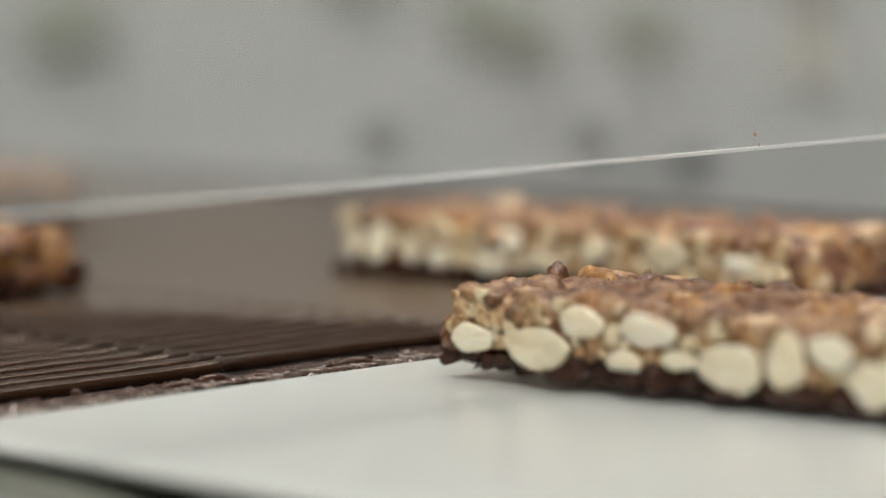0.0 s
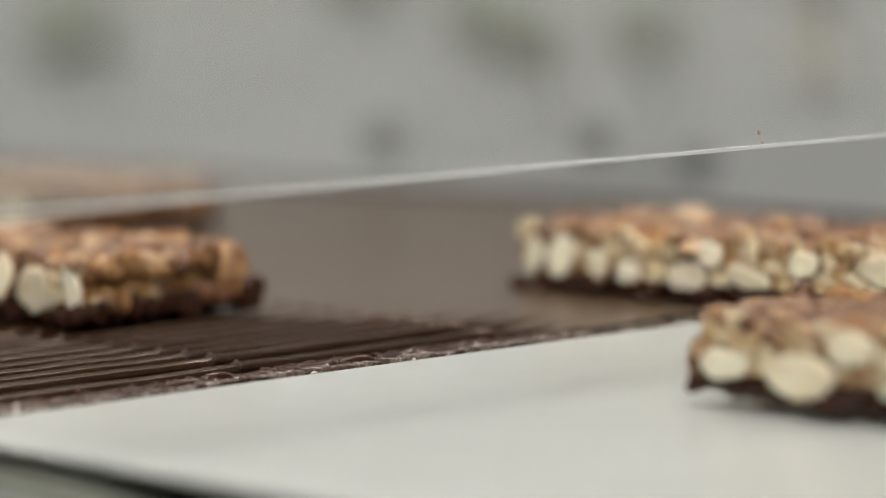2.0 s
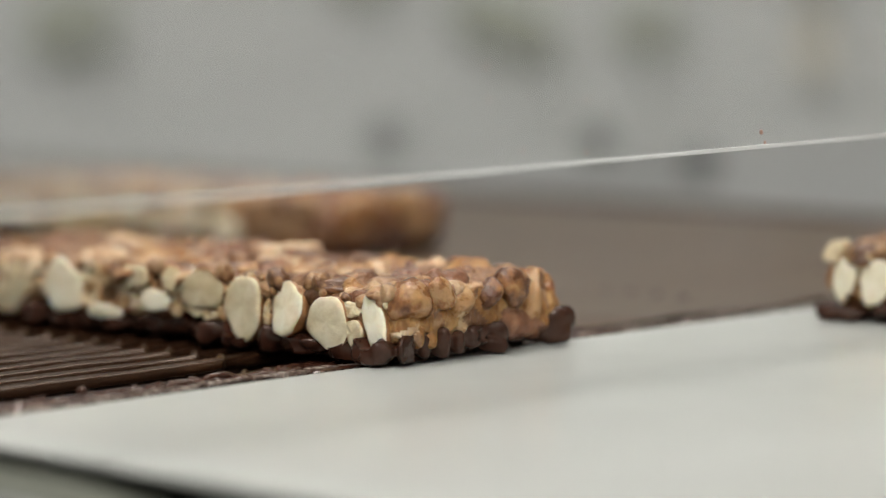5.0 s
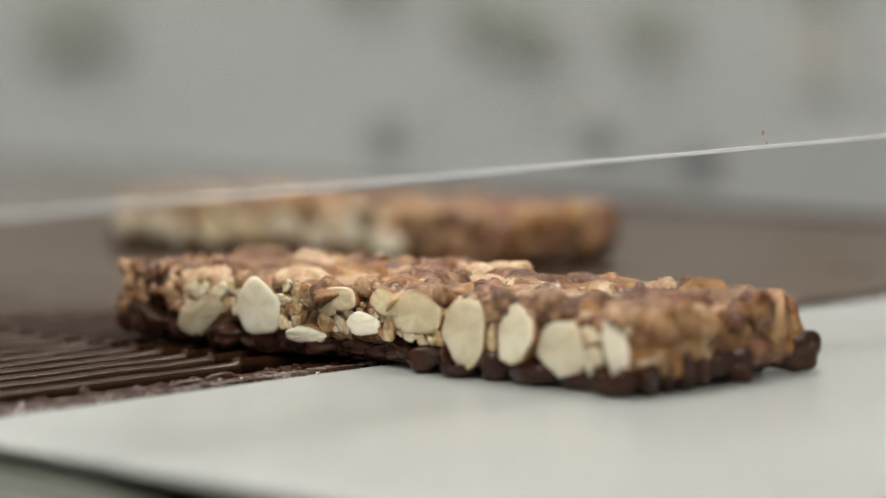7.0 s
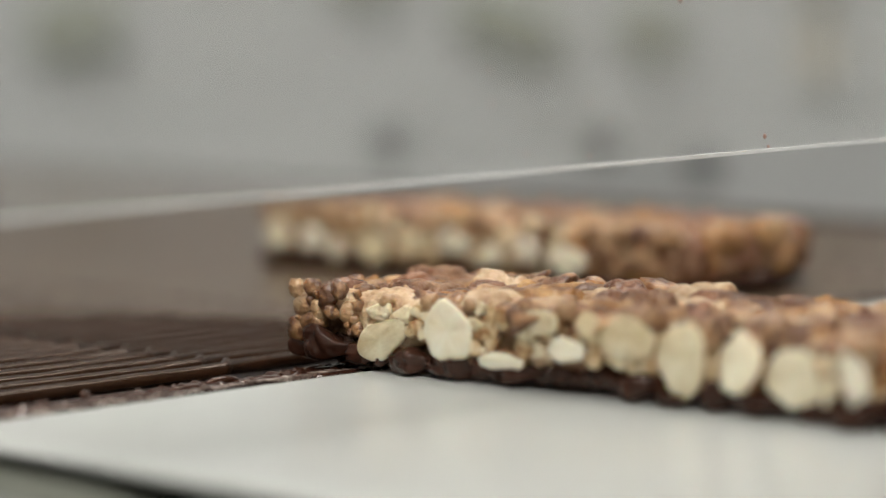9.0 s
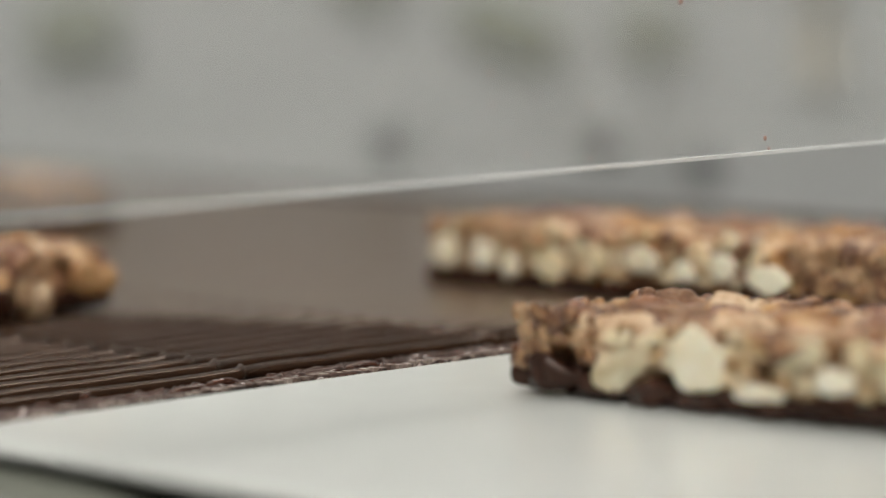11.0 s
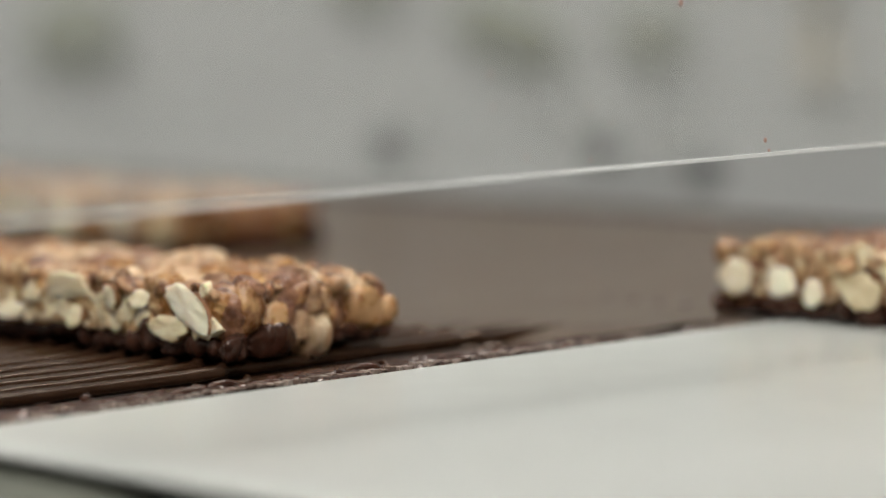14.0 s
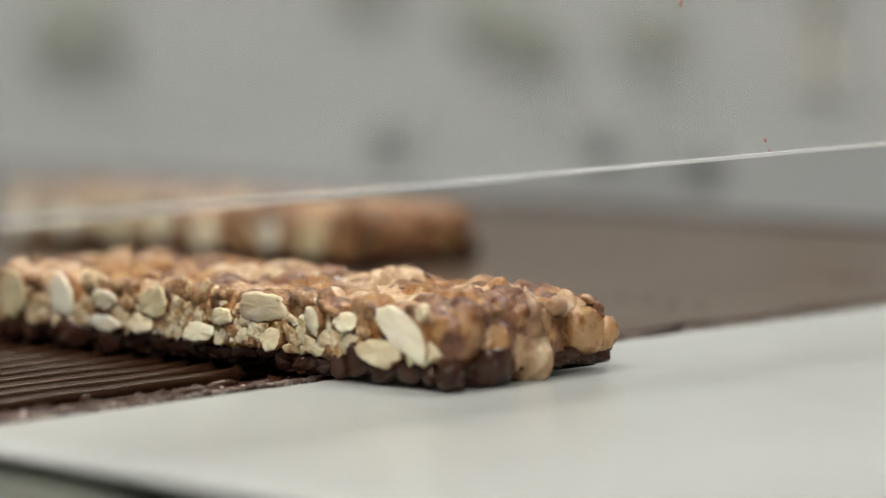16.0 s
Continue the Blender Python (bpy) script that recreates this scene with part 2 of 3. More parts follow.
def hung_cover(px, py, w, h, lean, label):
    """A rounded moulded cover on its back plate."""
    p = behind(px, py, CAB)
    q = FLAT @ Vector((0, -0.0095, 0))
    top = tagged(new("moulded_cover"), label, "cover", "covers on the cabinet")
    top.matrix_basis = pose(p.x + q.x, p.y + q.y, p.z, 0, 0, YAW) @ pose(0, 0, 0, 0, lean, 0)
    b = bmesh.new()
    bmesh.ops.create_icosphere(b, subdivisions=4, radius=1)
    for v in b.verts:
        x, y, z = v.co
        k = (abs(x) ** 2.6 + abs(z) ** 2.6 + abs(y) ** 2.6) ** (-1 / 2.6)
        v.co = Vector((x * k * w / 2, y * k * 0.008, z * k * h / 2))
    part("shell", b, GREEN, top, "", True)
    part("back_plate", box(-w * 0.3, w * 0.3, 0.004, 0.0090, -h * 0.3, h * 0.3, 0.002), KNOB, top)


hung_cover(112, -398, 0.042, 0.022, 24, "dull green moulded cover fixed on the cabinet")
hung_cover(362, -388, 0.026, 0.019, 10, "small dull green moulded cover on the cabinet")
hung_cover(-648, -396, 0.034, 0.028, -12, "dull grey-green moulded cover on the cabinet")
hung_cover(-140, -470, 0.024, 0.014, 0, "low dull green moulded cover on the cabinet")


def pipe():
    p = behind(655, -300, CAB)
    q = FLAT @ Vector((0, -0.0105, 0))
    top = tagged(new("pipe"), "cream upright pipe on the cabinet", "pipe")
    top.matrix_basis = pose(p.x + q.x, p.y + q.y, p.z, 0, 0, YAW)
    part("tube", cylinder(0.0045, (0, 0, 0), (0, 0, 0.5)), CREAM, top, "", True)
    part("clip", box(-0.006, 0.006, -0.006, 0.0105, 0.005, 0.012, 0.001), CREAM, top)


pipe()


# ---- white take-off belt ----
Y_NEAR, Y_FAR = -0.083, 0.260


def white_conveyor():
    top = tagged(new("belt_conveyor"), "white smooth take-off conveyor belt with bars on it", "conveyor")
    r, x1, thick, nose = 0.004, 0.62, 0.0011, 0.0006

    def loop(q):
        pts = [(x1, -q), (0.30, -q), (0.10, -q), (nose, -q)]
        pts += [(nose - (r - q) * math.sin(a), -r + (r - q) * math.cos(a)) for a in np.linspace(0, math.pi, 15)[1:]]
        return pts + [(x1, -2 * r + q)]

    outer, inner = loop(0.0), loop(thick)
    ys = [Y_NEAR, Y_NEAR + 0.0002, Y_NEAR + 0.0006] + list(np.linspace(Y_NEAR + 0.01, Y_FAR, 12))
    ease = [0.45, 0.15, 0.0] + [0.0] * 12
    b = bmesh.new()
    rows = []
    for y, e in zip(ys, ease):
        o = [b.verts.new((x + (u - x) * e, y, z + (w - z) * e)) for (x, z), (u, w) in zip(outer, inner)]
        rows.append((o, [b.verts.new((x, y, z)) for x, z in inner]))
    n = len(outer)
    for (o1, i1), (o2, i2) in zip(rows, rows[1:]):
        for i in range(n - 1):
            b.faces.new((o1[i], o1[i + 1], o2[i + 1], o2[i]))
            b.faces.new((i1[i + 1], i1[i], i2[i], i2[i + 1]))
    for o1, i1 in (rows[0], rows[-1]):
        for i in range(n - 1):
            b.faces.new((o1[i], i1[i], i1[i + 1], o1[i + 1]))
    bmesh.ops.recalc_face_normals(b, faces=b.faces[:])
    part("belt", b, BELT_WHITE, top, "smooth white belt", True)
    part("slider_bed", box(0.012, 0.60, Y_NEAR + 0.014, Y_FAR - 0.004, -0.0066, -0.0014), DARK_STEEL, top)
    b = bmesh.new()
    prof = [(0.010, -0.0030), (0.035, -0.0034), (0.055, -0.0058), (0.60, -0.0056), (0.60, -0.0066), (0.010, -0.0066)]
    near_side = [b.verts.new((x, Y_NEAR + 0.0012, z)) for x, z in prof]
    far_side = [b.verts.new((x, Y_NEAR + 0.0052, z)) for x, z in prof]
    for i in range(6):
        b.faces.new((near_side[i], near_side[(i + 1) % 6], far_side[(i + 1) % 6], far_side[i]))
    b.faces.new(near_side)
    b.faces.new(far_side[::-1])
    bmesh.ops.recalc_face_normals(b, faces=b.faces[:])
    part("side_plate", b, RAIL, top, "pale green-grey side plate under the belt edge")
    part("under_frame", box(0.02, 0.60, Y_NEAR + 0.004, Y_FAR - 0.004, -0.045, -0.0083), DARK_STEEL, top)
    for x in (0.08, 0.55):
        for y in (Y_NEAR + 0.02, Y_FAR - 0.03):
            part("leg", box(x - 0.015, x + 0.015, y - 0.015, y + 0.015, -0.9, -0.03), STEEL, top)
    return top


white_conveyor()


# ---- chocolate-coated wire belt ----
PITCH_X = 0.00633
NOSE_X, NOSE_R = -0.0225, 0.0042
BACK_X = -0.56
BELT_Y0, BELT_Y1 = -0.17, 0.225
ROD_R = 0.00122
JOINTS = [-0.1135, -0.0615, -0.0095, 0.0425, 0.0945, 0.1465, 0.1985]


def rod_mesh(seed):
    """One coated cross wire, with a hooked kink at each joint."""
    rng = np.random.default_rng(seed)
    pts = []
    x = 0.0
    edges = [BELT_Y0] + JOINTS + [BELT_Y1]
    for a, c in zip(edges, edges[1:]):
        first, last = a == BELT_Y0, c == BELT_Y1
        a2, c2 = a + (0 if first else 0.0016), c - (0 if last else 0.0016)
        for k in range(7):
            u = k / 6
            swell = 1.0 + 0.04 * rng.normal() + (0.10 if (k == 6 and not last) else 0)
            pts.append((x + 0.00006 * rng.normal(), a2 + (c2 - a2) * u, 0.00005 * rng.normal(), ROD_R * swell))
        if not last:
            s = 1.0 if x < -0.001 else -1.0
            pts.append((x - 0.0002, c - 0.0008, 0.0002, ROD_R * 1.12))
            pts.append((x + s * 0.0010, c + 0.0002, 0.0005, ROD_R * 1.10))
            pts.append((x + s * 0.0020, c + 0.0008, 0.0004, ROD_R * 1.02))
            x = round(x + s * 0.0023, 5)
    n = 10
    vs, fs = [], []
    for px, py, pz, r in pts:
        for k in range(n):
            a = 2 * math.pi * k / n
            vs.append((px + r * math.cos(a), py, pz + r * math.sin(a)))
    for i in range(len(pts) - 1):
        for k in range(n):
            fs.append((i * n + k, i * n + (k + 1) % n, (i + 1) * n + (k + 1) % n, (i + 1) * n + k))
    fs.append(tuple(range(n))[::-1])
    fs.append(tuple((len(pts) - 1) * n + k for k in range(n)))
    return mesh_of("cross_wire", vs, fs)


RODS = []


def wire_conveyor():
    top = tagged(new("wire_belt_conveyor"), "wire mesh belt coated in dark chocolate, running to the white belt", "conveyor")
    zc = -NOSE_R - ROD_R
    part("nose_roller", cylinder(NOSE_R - ROD_R - 0.0003, (NOSE_X, BELT_Y0, zc), (NOSE_X, BELT_Y1, zc), 24), CHOC_BED, top, "chocolate-covered nose roller", True)
    part("nose_roller", cylinder(NOSE_R - ROD_R - 0.0003, (BACK_X, BELT_Y0, zc), (BACK_X, BELT_Y1, zc), 24), CHOC_BED, top, "", True)
    part("support_bed", box(BACK_X, NOSE_X, BELT_Y0, BELT_Y1, zc - 0.0012, zc + 0.0016), CHOC_BED, top, "bed plate wet with chocolate")
    part("side_guide", box(BACK_X, NOSE_X - 0.01, BELT_Y1 + 0.004, BELT_Y1 + 0.012, -0.03, 0.001, 0.001), CHOC_FILM, top)
    part("side_guide", box(BACK_X, NOSE_X - 0.01, BELT_Y0 - 0.012, BELT_Y0 - 0.004, -0.03, -0.004, 0.001), STEEL, top)
    part("cross_tie", box(BACK_X, NOSE_X - 0.02, BELT_Y0 - 0.012, BELT_Y1 + 0.012, -0.05, -0.03), DARK_STEEL, top)
    for x in (BACK_X + 0.03, NOSE_X - 0.06):
        for y in (BELT_Y0 + 0.02, BELT_Y1 - 0.02):
            part("leg", box(x - 0.015, x + 0.015, y - 0.015, y + 0.015, -0.9, -0.05), STEEL, top)
    # chocolate still hanging between the wires farther back, its sheen partly in the colour
    nx, ny = 90, 150
    us, ys = 1 - (1 - np.linspace(0, 1, nx)) ** 1.9, np.linspace(BELT_Y0 + 0.002, BELT_Y1 - 0.002, ny)

    def web_x(u, y):
        k = min(1.0, max(0.0, (y - 0.002) / 0.052))
        edge = -0.084 + 0.0600 * k * k * (3 - 2 * k) + 0.0175 * min(1.0, max(0.0, (y - 0.040) / 0.030)) ** 1.5 + 0.004 * noise.noise(Vector((y * 60, 3, 1)))
        return BACK_X + 0.01 + (edge - BACK_X - 0.01) * u

    def web_z(u, y):
        q = max(0.0, 1 - (1 - u) / 0.085)
        apron = min(1.0, max(0.0, (y - 0.040) / 0.030))
        sag = 0.0004 * min(1.0, 2.5 * q) + 0.0075 * max(0.0, q - 0.45) ** 1.5 * (1 - apron)
        return -0.0002 + 0.0007 * min(1.0, max(0.0, (y - 0.030) / 0.018)) + 0.0002 * noise.noise(Vector((u * 70, y * 60, 2))) - sag

    vs = [(web_x(u, y), y, web_z(u, y)) for y in ys for u in us]
    fs = [(j * nx + i, j * nx + i + 1, (j + 1) * nx + i + 1, (j + 1) * nx + i) for j in range(ny - 1) for i in range(nx - 1)]
    part_mesh("chocolate_web_sheen", mesh_of("chocolate_web_sheen", vs, fs), CHOC_WEB_SHEEN, top, "film of chocolate between the wires, sheen partly in its colour", True)
    straight = NOSE_X - BACK_X
    loop = 2 * straight + 2 * math.pi * NOSE_R
    count = int(loop / PITCH_X)
    meshes = [rod_mesh(s) for s in range(6)]
    for i in range(count):
        RODS.append((part_mesh("cross_wire", meshes[i % 6], CHOC_FILM, top, "", True), i * loop / count, loop, straight))
    return top


def rod_place(s, loop, straight):
    """Place on the loop: s metres behind the start of the nose's bend."""
    s = s % loop
    half = math.pi * NOSE_R
    zc = -NOSE_R - ROD_R
    if s < half:
        a = s / NOSE_R
        return NOSE_X + NOSE_R * math.sin(a), zc + NOSE_R * math.cos(a)
    s -= half
    if s < straight:
        return NOSE_X - s, zc - NOSE_R
    s -= straight
    if s < half:
        a = math.pi + s / NOSE_R
        return BACK_X + NOSE_R * math.sin(a), zc + NOSE_R * math.cos(a)
    s -= half
    return BACK_X + s, zc + NOSE_R


wire_conveyor()


def drip_tray():
    """Wet chocolate between the two belts."""
    rng = np.random.default_rng(5)
    nx, ny = 34, 640
    xs, ys = np.linspace(-0.0174, -0.0028, nx), np.linspace(BELT_Y0 + 0.01, BELT_Y1, ny)
    vs, fs = [], []
    for j, y in enumerate(ys):
        for i, x in enumerate(xs):
            p = Vector((x * 230, y * 230 + 3 * noise.noise(Vector((x * 90, y * 90, 4))), 0))
            p.x *= 1.6
            z = -0.0016 + 0.0010 * (1 - 2.2 * abs(noise.noise(p))) + 0.0007 * noise.noise(p * 2.7) + 0.0004 * max(0, (x + 0.008) / 0.005)
            vs.append((x, y, z - 0.0014 * max(0, (-0.0148 - x) / 0.0026)))
    for j in range(ny - 1):
        for i in range(nx - 1):
            a = j * nx + i
            fs.append((a, a + 1, a + nx + 1, a + nx))
    top = tagged(new("drip_plate"), "steel drip plate covered with wet dark chocolate", "tray")
    part_mesh("chocolate_pool", mesh_of("chocolate_pool", vs, fs), CHOC, top, "glossy wet chocolate", True)
    v1, f1 = icosphere(2)
    bv, bf = [], []
    for k in range(44):
        r = rng.uniform(0.0003, 0.0008)
        bf.append(f1 + len(bv) * len(v1))
        bv.append(v1 * r * np.array((1.3, 1.6, 0.6)) + np.array((rng.uniform(-0.0145, -0.006), rng.uniform(-0.10, 0.08), -0.0010)))
    tagged(part_mesh("droplet", mesh_of("droplet", np.concatenate(bv), np.concatenate(bf)), CHOC, top, "beads of wet chocolate", True), kind="stuff")
    part("plate", box(-0.0158, -0.0040, BELT_Y0 + 0.01, BELT_Y1, -0.012, -0.0048), STEEL, top)
    # curls of wet chocolate hanging in the gap
    y = -0.052
    while y < 0.030:
        tilt, r = rng.uniform(-35, 35), rng.uniform(0.0016, 0.0034)
        lv, lf = [], []
        arc = np.linspace(rng.uniform(-0.2, 0.3), math.pi + rng.uniform(-0.4, 0.3), 14)
        for i, a in enumerate(arc):
            w = rng.uniform(0.9, 1.1) * (0.00034 if 0 < i < 13 else 0.00015)
            for k in range(8):
                u = 2 * math.pi * k / 8
                lv.append((w * math.sin(u) * 1.8, (r + w * math.cos(u)) * math.cos(a), (r * 0.5 + w * math.cos(u)) * math.sin(a)))
        for i in range(13):
            for k in range(8):
                lf.append((i * 8 + k, i * 8 + (k + 1) % 8, (i + 1) * 8 + (k + 1) % 8, (i + 1) * 8 + k))
        curl = part_mesh("chocolate_curl", mesh_of("chocolate_curl", lv, lf), CHOC, top, "", True)
        curl.matrix_basis = pose(rng.uniform(-0.0125, -0.0088), y, -0.0014, rng.uniform(-10, 10), rng.uniform(40, 80), tilt * 2)
        y += rng.uniform(0.0026, 0.0068)
    bead = bmesh.new()
    bmesh.ops.create_icosphere(bead, subdivisions=3, radius=0.0009)
    bead = part("bead", bead, CHOC, top, "shining bead of chocolate", True)
    bead.matrix_basis = pose(-0.0150, -0.0438, -0.0008)
    # toothed lip along the white belt
    verts, faces = [], []
    y = BELT_Y0 + 0.02
    while y < BELT_Y1 - 0.01:
        w = 0.0009 + 0.0002 * rng.random()
        x0, x1, z0, z1 = -0.0056, -0.0040, -0.0040, -0.0003 + 0.0004 * rng.random()
        lean = 0.0007
        base = len(verts)
        verts += [(x0, y, z0), (x1, y, z0), (x1, y + w, z0), (x0, y + w, z0), (x0, y + lean, z1), (x1, y + lean, z1), (x1, y + w + lean, z1), (x0, y + w + lean, z1)]
        faces += [tuple(base + q for q in f) for f in ((3, 2, 1, 0), (4, 5, 6, 7), (0, 1, 5, 4), (1, 2, 6, 5), (2, 3, 7, 6), (3, 0, 4, 7))]
        y += 0.0017
    lip = part_mesh("toothed_lip", mesh_of("toothed_lip", verts, faces), SMEAR, top, "finely toothed lip smeared with chocolate")
    tagged(lip, kind="stuff")


drip_tray()


# ---- clear guard over the belts ----
def guard():
    top = tagged(new("clear_guard"), "clear acrylic guard sheet hanging over the belts", "guard")
    top.matrix_basis = pose(0, 0, -0.0003, 0.28, 0, 0)
    x, z, th = 0.0347, 0.0310, 0.0020
    sheet = part("sheet", box(x - th, x, -0.30, 0.34, z + 0.0006, z + 0.45), ACRYLIC, top)
    sheet.visible_shadow = False
    b = bmesh.new()
    prof = [(x - th, z + 0.0004), (x - th * 0.5, z), (x, z + 0.0001), (x, z + 0.0006), (x - th, z + 0.0006)]
    a = [b.verts.new((px, -0.30, pz)) for px, pz in prof]
    c = [b.verts.new((px, 0.34, pz)) for px, pz in prof]
    for i in range(5):
        b.faces.new((a[i], a[(i + 1) % 5], c[(i + 1) % 5], c[i]))
    b.faces.new(a[::-1])
    b.faces.new(c)
    bmesh.ops.recalc_face_normals(b, faces=b.faces[:])
    part("edge", b, EDGE, top, "bright polished lower edge")
    part("top_bar", box(x - 0.012, x + 0.010, -0.32, 0.36, z + 0.45, z + 0.475, 0.002), STEEL, top)
    for y, z2, r in ((0.0100, 0.0404, 0.00025), (0.0143, 0.0379, 0.00025), (0.0473, 0.0336, 0.0006), (0.0481, 0.0320, 0.0004), (-0.0029, 0.0340, 0.0003), (-0.0096, 0.0460, 0.0004),
                     (-0.0093, 0.0415, 0.0003), (0.0291, 0.0547, 0.0008), (0.0098, 0.0329, 0.0003)):
        b = bmesh.new()
        bmesh.ops.create_icosphere(b, subdivisions=2, radius=1)
        bmesh.ops.transform(b, matrix=Matrix.Translation((x + 0.0001, y, z2)) @ Matrix.Diagonal((0.0002, r * 0.6, r * 0.7, 1)), verts=b.verts)
        part("speck", b, SPECK, top, "reddish cocoa speck", True)
    for y in (-0.32, 0.345):
        part("post", box(x - 0.012, x + 0.010, y, y + 0.018, -0.9, z + 0.45), STEEL, top)


guard()


# ---- nut bars ----
HIGH = 0.0128


def almond_mesh(seed):
    """Half an almond, cut flat towards -y; about one unit across in x and z."""
    rng = np.random.default_rng(seed)
    n = 40
    ph = rng.random(4) * 6.28
    out = []
    for k in range(n):
        a = 2 * math.pi * k / n
        r = 0.5 * (1 + 0.05 * math.sin(2 * a + ph[0]) + 0.06 * math.sin(3 * a + ph[1]) + 0.035 * math.sin(5 * a + ph[2]))
        if seed > 7 and seed % 3 != 0:
            m = 5 if seed % 2 else 4
            turn = (a + ph[3]) % (2 * math.pi / m) - math.pi / m
            r *= 0.60 + 0.46 * math.cos(math.pi / m) / math.cos(turn)
        out.append((r * math.cos(a), r * math.sin(a)))
    rag = rng.uniform(0.02, 0.07) if seed < 8 else rng.uniform(0.08, 0.20)
    out = [(x * k, z * k) for x, z, k in ((x, z, 1 + rag * noise.noise(Vector((x * 6, z * 6, seed * 3.3))) + 0.6 * rag * noise.noise(Vector((x * 15, z * 15, seed * 5.1)))) for x, z in out)]
    tilt = 0.06 * rng.normal(size=2)
    turn = rng.random() * 6.28
    crack = (math.cos(turn), math.sin(turn), rng.uniform(0.0, 0.35))
    vs, fs = [(0, -0.02, 0)], []
    prof = [(0.45, -0.022), (0.8, -0.018), (0.95, -0.010), (1.0, 0.03), (0.97, 0.16), (0.8, 0.34), (0.45, 0.46)]
    for s, y in prof:
        for cx, cz in out:
            dent = 0.03 * noise.noise(Vector((cx * s * 6, cz * s * 6, seed))) if y < 0 else 0
            split = 0.5 * crack[2] * max(0.0, cx * s * crack[0] + cz * s * crack[1] - 0.08) if y < 0 else 0
            vs.append((cx * s, y + split + (tilt[0] * cx + tilt[1] * cz) * s + dent, cz * s))
    vs.append((0, 0.5, 0))
    for k in range(n):
        fs.append((0, 1 + k, 1 + (k + 1) % n))
    for i in range(len(prof) - 1):
        for k in range(n):
            a, c = 1 + i * n + k, 1 + i * n + (k + 1) % n
            fs.append((a, a + n, c + n, c))
    lastring = 1 + (len(prof) - 1) * n
    for k in range(n):
        fs.append((lastring + k, len(vs) - 1, lastring + (k + 1) % n))
    me = mesh_of("almond", vs, fs)
    me.materials.append(ALMOND)
    me.materials.append(SKIN)
    flags = []
    for p in me.polygons:
        flags.append(1 if min(p.vertices) > 3 * n else 0)
    me.polygons.foreach_set("material_index", flags)
    me.update()
    return me


ALMONDS = [almond_mesh(s) for s in range(18)]  # eight smooth ovals, ten broken ones
CHUNKS = []
for s in range(10):
    cv, cf = chip(3, 0.42, 1.15, s + 50, 3)
    cm = mesh_of("nut_chunk", cv, cf)
    cm.materials.append(ROAST)
    CHUNKS.append(cm)


SMOOTH = []
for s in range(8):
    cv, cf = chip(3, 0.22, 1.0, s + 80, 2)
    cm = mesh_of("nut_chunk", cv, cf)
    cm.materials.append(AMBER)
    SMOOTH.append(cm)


def round_box(lo, hi, r, step):
    """A closed box with rounded edges, in small squares: places, faces and outward normals."""
    lo, hi = np.array(lo), np.array(hi)
    n = np.maximum(np.ceil((hi - lo) / step).astype(int), 2)
    ps, fs, at = [], [], 0
    for axis in range(3):
        i, j = (axis + 1) % 3, (axis + 2) % 3
        u, v = np.meshgrid(np.linspace(lo[i], hi[i], n[i] + 1), np.linspace(lo[j], hi[j], n[j] + 1), indexing="ij")
        k = np.arange(u.size).reshape(u.shape)
        quad = np.stack((k[:-1, :-1], k[1:, :-1], k[1:, 1:], k[:-1, 1:]), -1).reshape(-1, 4)
        for side, edge in ((1, hi), (-1, lo)):
            p = np.zeros((u.size, 3))
            p[:, axis], p[:, i], p[:, j] = edge[axis], u.ravel(), v.ravel()
            ps.append(p)
            fs.append((quad if side > 0 else quad[:, ::-1]) + at)
            at += len(p)
    p, f = np.concatenate(ps), np.concatenate(fs)
    _, first, back = np.unique(np.round(p * 1e7).astype(np.int64), axis=0, return_index=True, return_inverse=True)
    p, f = p[first], back.reshape(-1)[f]
    core = np.clip(p, lo + r, hi - r)
    d = p - core
    nrm = d / np.linalg.norm(d, axis=1)[:, None]
    return core + r * nrm, f, nrm


def lumps(p, count, width, rng):
    """Cells on a surface: swelling from crease to crown, each cell's own height, and its number."""
    pick = p[rng.integers(len(p), size=count)] * np.array((1, 1, 0.8))
    tree = kdtree.KDTree(count)
    for k, q in enumerate(pick):
        tree.insert(Vector(q), k)
    tree.balance()
    own = rng.uniform(-1, 1, size=count)
    gap, cell = np.zeros(len(p)), np.zeros(len(p), dtype=int)
    for k, q in enumerate(p * np.array((1, 1, 0.8))):
        (_, i, d1), (_, _, d2) = tree.find_n(Vector(q), 2)
        gap[k], cell[k] = d2 - d1, i
    t = np.clip(gap / (2 * width), 0, 1)
    return 1 - (1 - t) ** 2, own[cell] * np.clip(gap / width, 0, 1), cell


